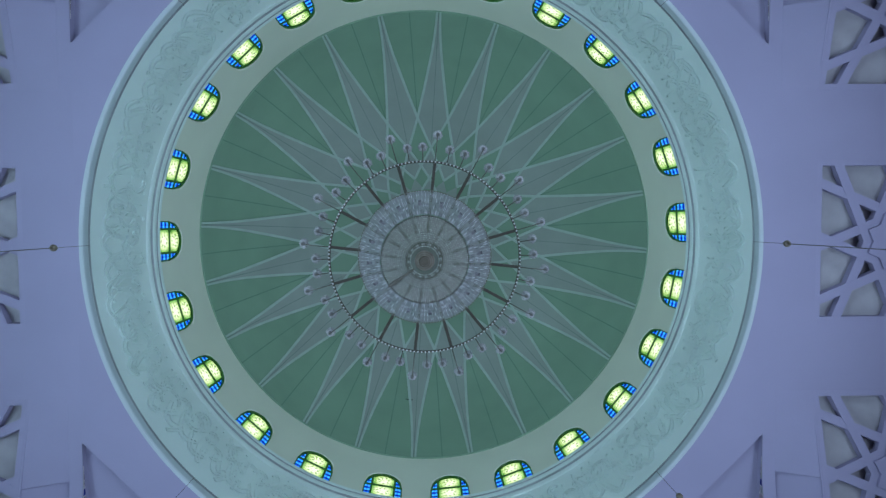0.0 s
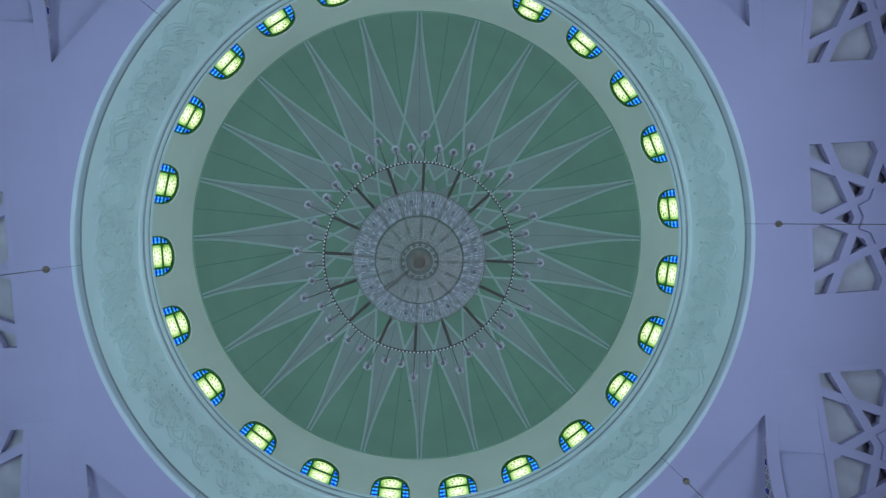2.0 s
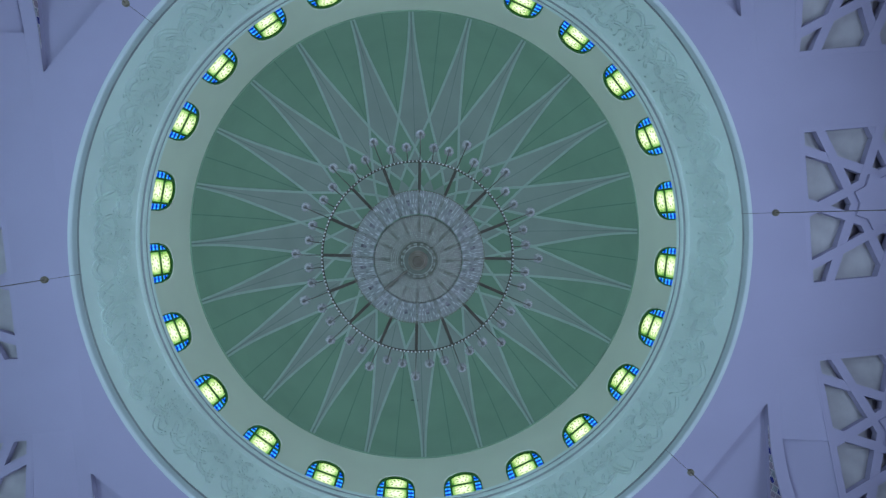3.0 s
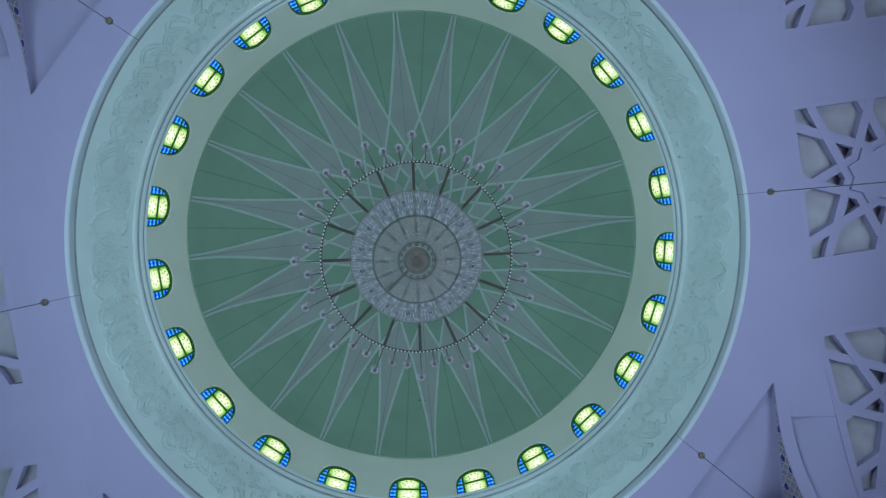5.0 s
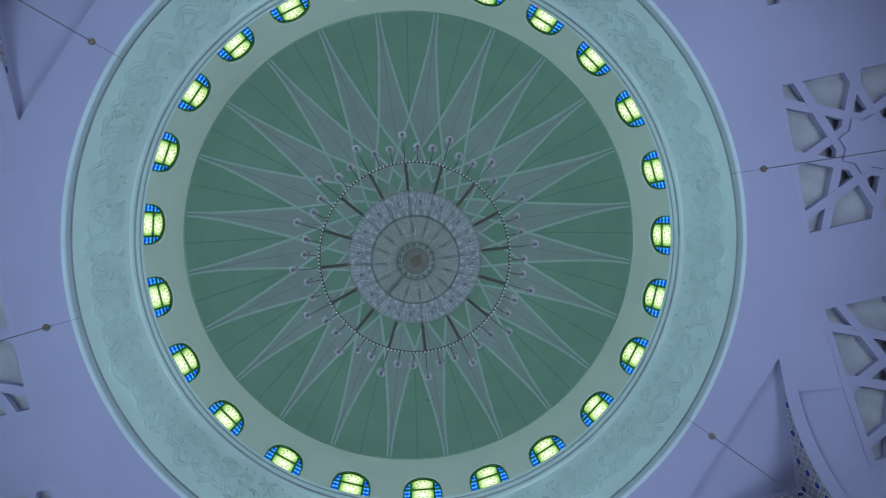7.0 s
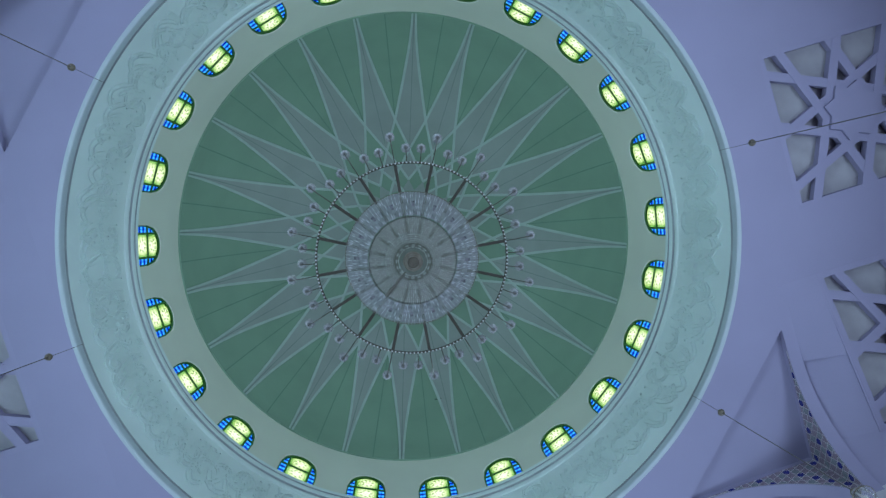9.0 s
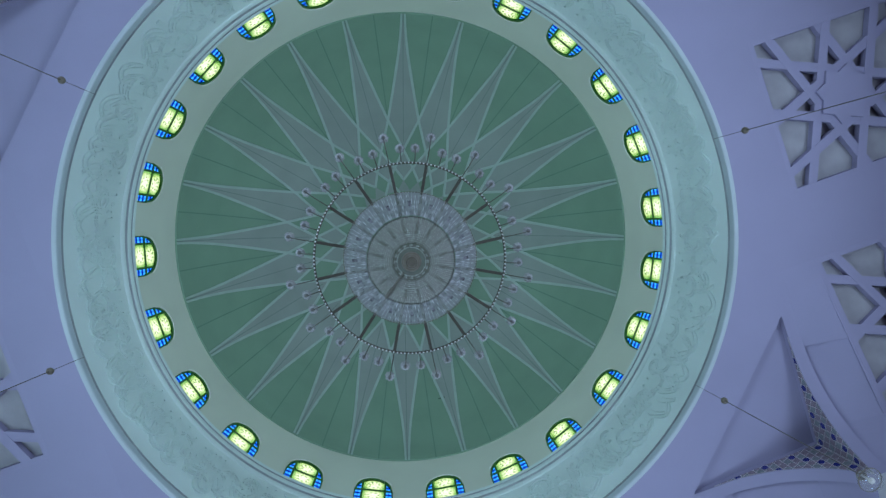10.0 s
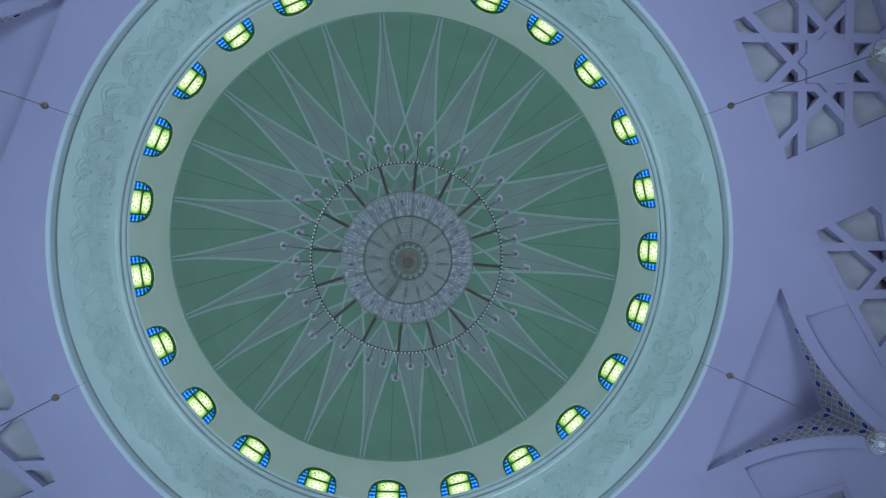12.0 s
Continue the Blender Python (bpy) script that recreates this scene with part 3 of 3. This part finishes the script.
def star_half(s):
    """Half the width, in degrees, of the blue-grey kite at s along a tip's bearing."""
    for k in range(len(STAR) - 1):
        if STAR[k] >= s >= STAR[k + 1]:
            f = (STAR[k] - s) / (STAR[k] - STAR[k + 1])
            x0, x1 = STAR[k] * math.sin(radians(0 if k % 2 == 0 else 7.5)), STAR[k + 1] * math.sin(radians(7.5 if k % 2 == 0 else 0))
            f = f ** 1.25 if k == 0 else f
            return math.degrees(math.asin(min((x0 + (x1 - x0) * f) / s, 1)))
    return 3.75


bm = bmesh.new()
levels = sorted(set([1.0 - 0.04 * k for k in range(22)] + STAR + [0.08, 0.04, 0.0005]), reverse=True)
for tipk in range(24):
    base = TIP0 + 15 * tipk
    rows = []
    for s in levels:
        hw = star_half(s)
        marks = [-7.5, -hw, 0, hw, 7.5]
        rows.append([bm.verts.new(dome_point(s, base + m)[0]) for m in marks])
    for i in range(len(levels) - 1):
        for k in range(4):
            q = (rows[i][k], rows[i][k + 1], rows[i + 1][k + 1], rows[i + 1][k])
            f = bm.faces.new(q)
            f.material_index = 1 if k in (1, 2) and levels[i] > 0.20 else 0
            f.smooth = True
bmesh.ops.remove_doubles(bm, verts=bm.verts, dist=0.001)
bmesh.ops.dissolve_degenerate(bm, edges=bm.edges, dist=0.0005)
revolve(bm, [(R_RIM + 0.06, Z_RIM - 0.005), (R_RIM - 0.045, Z_RIM - 0.005), (R_RIM - 0.045, Z_RIM + 0.03)], 144, mat=0)
dome = tagged(link_mesh("dome", bm, [M_GREEN, M_KITE]), "green painted dome with a grey-blue many-pointed star", "dome", kind="structure")


def rib(side, last):
    bm = bmesh.new()
    pts, nrms, wid = [], [], []
    for k in range(last):
        b0, b1 = (0 if k % 2 == 0 else 7.5), (7.5 if k % 2 == 0 else 0)
        b0 += k // 2 * 15 if k % 2 == 0 else (k // 2) * 15
        b1 = b0 + 7.5
        n = 8 if k == 0 else 4
        A = (STAR[k] * math.cos(radians(b0)), STAR[k] * math.sin(radians(b0)))
        B = (STAR[k + 1] * math.cos(radians(b1)), STAR[k + 1] * math.sin(radians(b1)))
        for j in range(n + (k == last - 1)):
            f = j / n
            x, y = A[0] + (B[0] - A[0]) * f, A[1] + (B[1] - A[1]) * (f ** 1.25 if k == 0 else f)
            off = 0.42 * max(0, 1 - 3 * f) if k == 0 else 0
            p, q = dome_point(min(math.hypot(x, y), 0.999), side * (math.degrees(math.atan2(y, x)) + off))
            pts.append(p)
            nrms.append(q)
            wid.append(0.06 + 0.035 * min(1, f * 2) if k == 0 else 0.095)
    strip_on(bm, pts, nrms, wid, 0.03 + 0.004 * (side > 0))
    return bm


for side in (1, -1):                               # two of three pairs end in a point, the third goes on to the crown
    protos = {}
    for k in range(24):
        last = len(STAR) - 1 if (k + 2 * side) % 3 == 0 else 4
        if last not in protos:
            protos[last] = part("rib", rib(side, last), M_RIB, dome, "pale mint raised rib")
            protos[last].matrix_basis = turn(TIP0 + 15 * k)
        else:
            same("rib", protos[last], dome, turn(TIP0 + 15 * k))


def joint(s0, s1, wide):
    bm = bmesh.new()
    pts, nrms = zip(*[dome_point(s0 + (s1 - s0) * k / 10, 0) for k in range(11)])
    strip_on(bm, list(pts), list(nrms), wide, 0.006)
    return bm


one = part("joint", joint(0.998, 0.53, 0.035), M_JOINT, dome, "thin dark joint")
one.matrix_basis = turn(TIP0 + 7.5)
for k in range(1, 24):
    same("joint", one, dome, turn(TIP0 + 7.5 + 15 * k))
two = part("joint", joint(0.998, 0.42, 0.028), M_SEAM, dome)
two.matrix_basis = turn(TIP0)
for k in range(1, 24):
    same("joint", two, dome, turn(TIP0 + 15 * k))


pts, nrms = zip(*[dome_point(0.745 + 0.002 * math.sin(3 * k), 95.0 + 0.35 * k) for k in range(8)])
bm = bmesh.new()
strip_on(bm, list(pts), list(nrms), 0.035, 0.01)
part("crack", bm, M_ATTIC_DARK, dome, "short dark crack in the paint")


# ---- relief on the band: flowing raised strokes, no lettering ----
def band_point(deg, f):
    """Point of the band's face, f = 0 at its foot and 1 at its head."""
    r, z = 7.615 + (7.335 - 7.615) * f, 16.30 + (18.42 - 16.30) * f
    a = radians(deg)
    p = Vector((r * math.cos(a), r * math.sin(a), z))
    return p, -Vector((math.cos(a), math.sin(a), 0.13)).normalized()


def stroke(bm, curve, width, height):
    """A broad stroke, narrow at its ends, whose outline stands up as a fine ridge."""
    flat = [Vector((a * 0.130, f * 2.14)) for a, f in curve]      # metres along the band and up it
    n = len(flat)
    left, right = [], []
    for i, p in enumerate(flat):
        d = (flat[min(i + 1, n - 1)] - flat[max(i - 1, 0)]).normalized()
        w = width / 2 * (0.3 + 0.7 * math.sin(math.pi * (0.08 + 0.84 * i / (n - 1))) ** 0.7)
        left.append(p + Vector((-d.y, d.x)) * w)
        right.append(p - Vector((-d.y, d.x)) * w)
    loop = left + right[::-1] + left[:1]
    pts, nrms = zip(*[band_point(q.x / 0.130, min(max(q.y / 2.14, 0.05), 0.95)) for q in loop])
    strip_on(bm, list(pts), list(nrms), 0.03, height)


rng = random.Random(7)
SPAN = 7.5
for k in range(48):
    bm = bmesh.new()
    a0 = k * SPAN
    for j in range(3):                             # tall uprights with a hooked foot
        a = a0 + SPAN * (j + rng.uniform(0.15, 0.6)) / 3
        f0, f1, lean, hook = rng.uniform(0.18, 0.36), rng.uniform(0.78, 0.93), rng.uniform(-0.7, 0.5), rng.choice((0, 1.6, -1.6))
        stroke(bm, [(a + lean * i / 12 + hook * max(0, 4 - i) ** 2 / 16, f0 + (f1 - f0) * i / 12 - 0.02 * max(0, 3 - i)) for i in range(13)], rng.uniform(0.10, 0.15), rng.uniform(0.036, 0.048))
    for j in range(2):                             # long low swashes
        a, f, w, d = a0 + SPAN * (0.5 * j + rng.uniform(0, 0.3)), rng.uniform(0.20, 0.42), rng.uniform(3.4, 6.0), rng.uniform(0.08, 0.16)
        stroke(bm, [(a + w * i / 18, f - d * math.sin(math.pi * i / 18) + 0.16 * (i / 18) ** 4) for i in range(19)], rng.uniform(0.11, 0.17), rng.uniform(0.036, 0.048))
    for j in range(3):                             # bowls higher up
        a, f, r = a0 + SPAN * (0.33 * j + rng.uniform(0.0, 0.25)), rng.uniform(0.48, 0.78), rng.uniform(0.09, 0.16)
        e, ph, n = rng.uniform(0.8, 1.2), rng.uniform(0, 6.28), rng.randint(14, 20)
        stroke(bm, [(a + e * r * 15 * math.cos(ph + 0.27 * i), f + r * math.sin(ph + 0.27 * i)) for i in range(n)], rng.uniform(0.07, 0.11), rng.uniform(0.036, 0.048))
    for j in range(3):                             # short marks
        a, f, t = a0 + rng.uniform(0, SPAN), rng.uniform(0.4, 0.92), rng.uniform(-0.03, 0.03)
        stroke(bm, [(a + 0.2 * i, f + t * i) for i in range(4)], 0.075, 0.026)
    part("relief_stroke", bm, M_BAND, band, "raised mint plaster strokes")


# ---- chandelier ----
def ball(bm, c, r, u=8, v=6):
    bmesh.ops.create_uvsphere(bm, u_segments=u, v_segments=v, radius=r, matrix=Matrix.Translation(c))


def gem(bm, c, a, radial, along, h):
    """A cut bead at bearing a, with its own size out from the axis, along the ring and in height."""
    out, side = Vector((math.cos(a), math.sin(a), 0)) * radial, Vector((-math.sin(a), math.cos(a), 0)) * along
    v = [bm.verts.new(p) for p in (c + out, c + side, c - out, c - side, c + Vector((0, 0, h)), c - Vector((0, 0, h)))]
    for i in range(4):
        bm.faces.new((v[i], v[(i + 1) % 4], v[4]))
        bm.faces.new((v[(i + 1) % 4], v[i], v[5]))


def chandelier():
    thing = empty("chandelier", pose(0, 0, 9.40))
    # heights over the lowest point
    bm = bmesh.new()
    revolve(bm, [(0.001, -0.012), (0.050, -0.010), (0.056, 0.010), (0.064, 0.014), (0.070, 0.010), (0.080, 0.035), (0.098, 0.05), (0.110, 0.08), (0.104, 0.12), (0.08, 0.15), (0.12, 0.20), (0.13, 0.24), (0.001, 0.26)], 32)
    part("finial", bm, M_FINIAL, thing, "round dull metal finial")
    bm = bmesh.new()
    tube(bm, (0, 0, 0.26), (0, 0, 2.2), 0.035)
    tube(bm, (0, 0, 2.2), (0, 0, 19.06), 0.015)
    part("stem", bm, M_BRONZE, thing)
    for r, z, t, mat, nm in ((0.575, 0.50, 0.006, M_BRONZE, "hoop"), (0.93, 1.05, 0.006, M_BRASS, "hoop"), (1.335, 1.045, 0.017, M_BRONZE, "outer_ring"), (0.235, 0.232, 0.005, M_BRONZE, "hoop")):
        bm = bmesh.new()
        revolve(bm, [(r + t * math.cos(q), z + t * math.sin(q)) for q in [2 * math.pi * i / 8 for i in range(9)]], 96)
        part(nm, bm, mat, thing, "", True)
    bead = None
    for i in range(160):
        a = 2 * math.pi * i / 160
        if bead is None:
            bm = bmesh.new()
            ball(bm, (0, 0, 0), 0.0125)
            bead = part("bead", bm, M_BEAD, thing, "small clear crystal bead", True)
            bead.matrix_basis = pose(1.335, 0, 1.022)
        else:
            same("bead", bead, thing, pose(1.335 * math.cos(a), 1.335 * math.sin(a), 1.02))
    # one sixteenth of the bowl and of the skirt, then repeated
    bowl, skirt = bmesh.new(), bmesh.new()
    rnd = random.Random(3)
    for i in range(15):                            # rings of beads, strung close
        f = i / 14
        r = 0.185 + 0.378 * f
        z = 0.24 + 0.255 * f * f
        n = 4 if r < 0.28 else (6 if r < 0.42 else 8)
        gapped = r * radians(22.5) / n
        for k in range(n):
            a = radians(22.5 * (k + 0.5) / n)
            gem(bowl, Vector((r * math.cos(a), r * math.sin(a), z)), a, 0.0078 + 0.002 * rnd.random(), gapped * rnd.uniform(0.28, 0.38), 0.010)
    for i in range(4):                             # long narrow drops in overlapping tiers
        for k in range(14):
            a = radians(22.5 * (k + 0.5 + rnd.uniform(-0.12, 0.12)) / 14)
            r = 0.625 + 0.083 * i + rnd.uniform(-0.012, 0.012)
            c = Vector((r * math.cos(a), r * math.sin(a), 0.58 + 1.5 * (r - 0.60)))
            d = Vector((math.cos(a), math.sin(a), 1.5)) * (0.046 * rnd.uniform(0.75, 1.15))
            s = Vector((-0.0062 * math.sin(a), 0.0062 * math.cos(a), 0)) * rnd.uniform(0.6, 1.2)
            nn = Vector((0.006 * math.cos(a), 0.006 * math.sin(a), -0.006))
            v = [skirt.verts.new(p) for p in (c - d, c + s, c + d, c - s, c + nn)]
            for q in range(4):
                skirt.faces.new((v[q], v[(q + 1) % 4], v[4]))
            skirt.faces.new((v[3], v[2], v[1], v[0]))
    for k in range(9):                             # round beads along both rims of the skirt
        a = radians(22.5 * (k + 0.5) / 9)
        for r, z, b in ((0.592, 0.52, 0.008), (0.925, 1.04, 0.008)):
            gem(skirt, Vector((r * math.cos(a), r * math.sin(a), z)), a, b, b, b)
    # added sheet that gives the dark tone between the rows of beads
    lining = bmesh.new()
    revolve(lining, [(0.10, 0.262), (0.20, 0.272), (0.38, 0.335), (0.57, 0.515)], 4, 0, radians(22.5))
    veil = bmesh.new()
    revolve(veil, [(0.60, 0.62), (0.76, 0.88), (0.925, 1.08)], 4, 0, radians(22.5))
    p0 = part("bowl_strand", bowl, M_CRYSTAL, thing, "strings of clear crystal beads")
    p1 = part("skirt_strand", skirt, M_DROP, thing, "hanging clear crystal drops")
    p2 = part("crystal_veil", veil, M_VEIL, thing, "dense pale crystal strands")
    bm = bmesh.new()
    pts = [Vector((0.19, 0, 0.225)), Vector((0.38, 0, 0.30)), Vector((0.58, 0, 0.47)), Vector((0.76, 0, 0.76)), Vector((0.94, 0, 1.02))]
    for a, b in zip(pts, pts[1:]):
        tube(bm, a + Vector((0, 0.010, 0)), b + Vector((0, 0.010, 0)), 0.004, sides=6)
        tube(bm, a - Vector((0, 0.010, 0)), b - Vector((0, 0.010, 0)), 0.004, sides=6)
    p6 = part("bowl_lining", lining, M_LINING, thing, "dark translucent sheet added behind the beads")
    p3 = part("hoop_rib", bm, M_BRONZE, thing, "thin dark bronze rib", True)
    bm = bmesh.new()
    box(bm, 0.88, 1.34, -0.021, 0.021, 1.055, 1.10)
    bmesh.ops.bevel(bm, geom=bm.edges[:], offset=0.007, segments=1, affect="EDGES")
    p4 = part("arm", bm, M_BRONZE, thing, "dark bronze arm")
    bm = bmesh.new()
    box(bm, 0.72, 0.80, -0.022, 0.022, 0.90, 0.94)
    tube(bm, (0.74, 0, 0.80), (0.74, 0, 0.92), 0.022)
    p5 = part("bulb", bm, M_BULB, thing, "unlit frosted bulb")
    for k in range(16):
        m = turn(22.5 * k + 6.4)
        for nm, p in (("bowl_strand", p0), ("skirt_strand", p1), ("crystal_veil", p2), ("hoop_rib", p3), ("arm", p4), ("bulb", p5), ("bowl_lining", p6)):
            if k == 0:
                p.matrix_basis = m @ (turn(11.25) if nm == "bulb" else Matrix())
            else:
                same(nm, p, thing, m @ (turn(11.25) if nm == "bulb" else Matrix()))
    bm = bmesh.new()
    tube(bm, (0.17, 0, 0.185), (0.57, 0, 0.395), 0.012, 0.024)
    part("strut", bm, M_BRONZE, thing, "dark bronze strut").matrix_basis = turn(144)
    # branches with glass cups
    protos = None
    for k in range(16):
        for off, r in ((0, 1.74), (-7.2, 1.565), (7.2, 1.565)):
            m = turn(22.5 * k + 6.4) @ turn(off)
            if protos is None or r not in protos:
                protos = protos or {}
                bm = bmesh.new()
                span = r - 1.335
                line = [Vector((1.335, -0.07 if off < 0 else (0.07 if off > 0 else 0), 1.06)), Vector((1.335 + span * 0.5, 0, 1.0)), Vector((r, 0, 1.10)), Vector((r, 0, 1.2))]
                line[0].y = 0
                for a, b in zip(line, line[1:]):
                    tube(bm, a, b, 0.007, sides=6)
                br = part("branch", bm, M_BRONZE, thing, "thin bronze branch")
                bm = bmesh.new()
                n = 24
                prof = [(0.022, 1.19), (0.036, 1.195), (0.052, 1.22), (0.058, 1.25), (0.068, 1.285)]
                for (ra, za), (rb, zb) in zip(prof, prof[1:]):
                    for i in range(n):
                        w = [(1 + 0.16 * (rr > 0.04) * (1 if q % 3 == 0 else -0.3)) for rr, q in ((ra, i), (ra, i + 1), (rb, i + 1), (rb, i))]
                        aa, ab = 2 * math.pi * i / n, 2 * math.pi * (i + 1) / n
                        bm.faces.new([bm.verts.new((r + rr * ww * math.cos(t), rr * ww * math.sin(t), zz)) for rr, ww, t, zz in ((ra, w[0], aa, za), (ra, w[1], ab, za), (rb, w[2], ab, zb), (rb, w[3], aa, zb))])
                bmesh.ops.remove_doubles(bm, verts=bm.verts, dist=0.0004)
                cup = part("cup", bm, M_CUP, br, "petalled clear glass cup")
                bm = bmesh.new()
                tube(bm, (r, 0, 1.165), (r, 0, 1.19), 0.020, 0.032, 12)
                hold = part("socket", bm, M_PEWTER, br)
                br.matrix_basis = m
                protos[r] = (br, cup, hold)
            else:
                br, cup, hold = protos[r]
                nb = same("branch", br, thing, m)
                same("cup", cup, nb, Matrix())
                same("socket", hold, nb, Matrix())
    return tagged(thing, "large unlit crystal chandelier with bronze arms and glass cups", "chandelier")


chandelier()


# ---- hanging globe lamps round the dome ----
def pendant():
    thing = empty("pendant_lamp")
    bm = bmesh.new()
    tube(bm, (0, 0, 4.3), (0, 0, 5.72), 0.006, sides=6)
    part("wire", bm, M_CABLE, thing, "thin pale wire")
    bm = bmesh.new()
    tube(bm, (0, 0, 0.2), (0, 0, 4.3), 0.010, sides=6)
    part("cable", bm, M_CABLE, thing)
    bm = bmesh.new()
    ball(bm, (0, 0, 4.30), 0.075, 16, 10)
    tube(bm, (0, 0, 4.36), (0, 0, 4.44), 0.03, 0.015)
    tube(bm, (0, 0, 4.16), (0, 0, 4.24), 0.015, 0.03)
    part("coupler", bm, M_BRASS, thing, "round brass coupler", True)
    bm = bmesh.new()
    ball(bm, (0, 0, 0), 0.175, 32, 20)
    part("globe", bm, M_GLOBE, thing, "clear glass globe", True)
    bm = bmesh.new()
    revolve(bm, [(0.05, 0.24), (0.075, 0.20), (0.08, 0.165), (0.07, 0.16)], 24)
    revolve(bm, [(0.178, -0.012), (0.186, -0.006), (0.186, 0.006), (0.178, 0.012)], 48)
    part("collar", bm, M_BRASS, thing, "brass collar and band", True)
    bm = bmesh.new()
    tube(bm, (0, 0, 0.0), (0, 0, 0.17), 0.02)
    ball(bm, (0, 0, -0.03), 0.05, 12, 8)
    part("bulb", bm, M_CRYSTAL, thing, "", True)
    return tagged(thing, "clear glass globe lamp with brass fittings on a long wire", "pendant lamp", "globe lamps round the dome")


lamp = pendant()
lamp.matrix_basis = pose(7.61, 0, 10.45)
for k in range(1, 8):
    copy_thing(lamp, turn(45 * k) @ pose(7.61, 0, 10.45))

# ---- tiled spandrels last ----
for side in (1, -1):
    base = spandrel(side)
    lay_tiles(base, side)
    for i in range(1, 4):
        copy_thing(base, turn(90 * i))
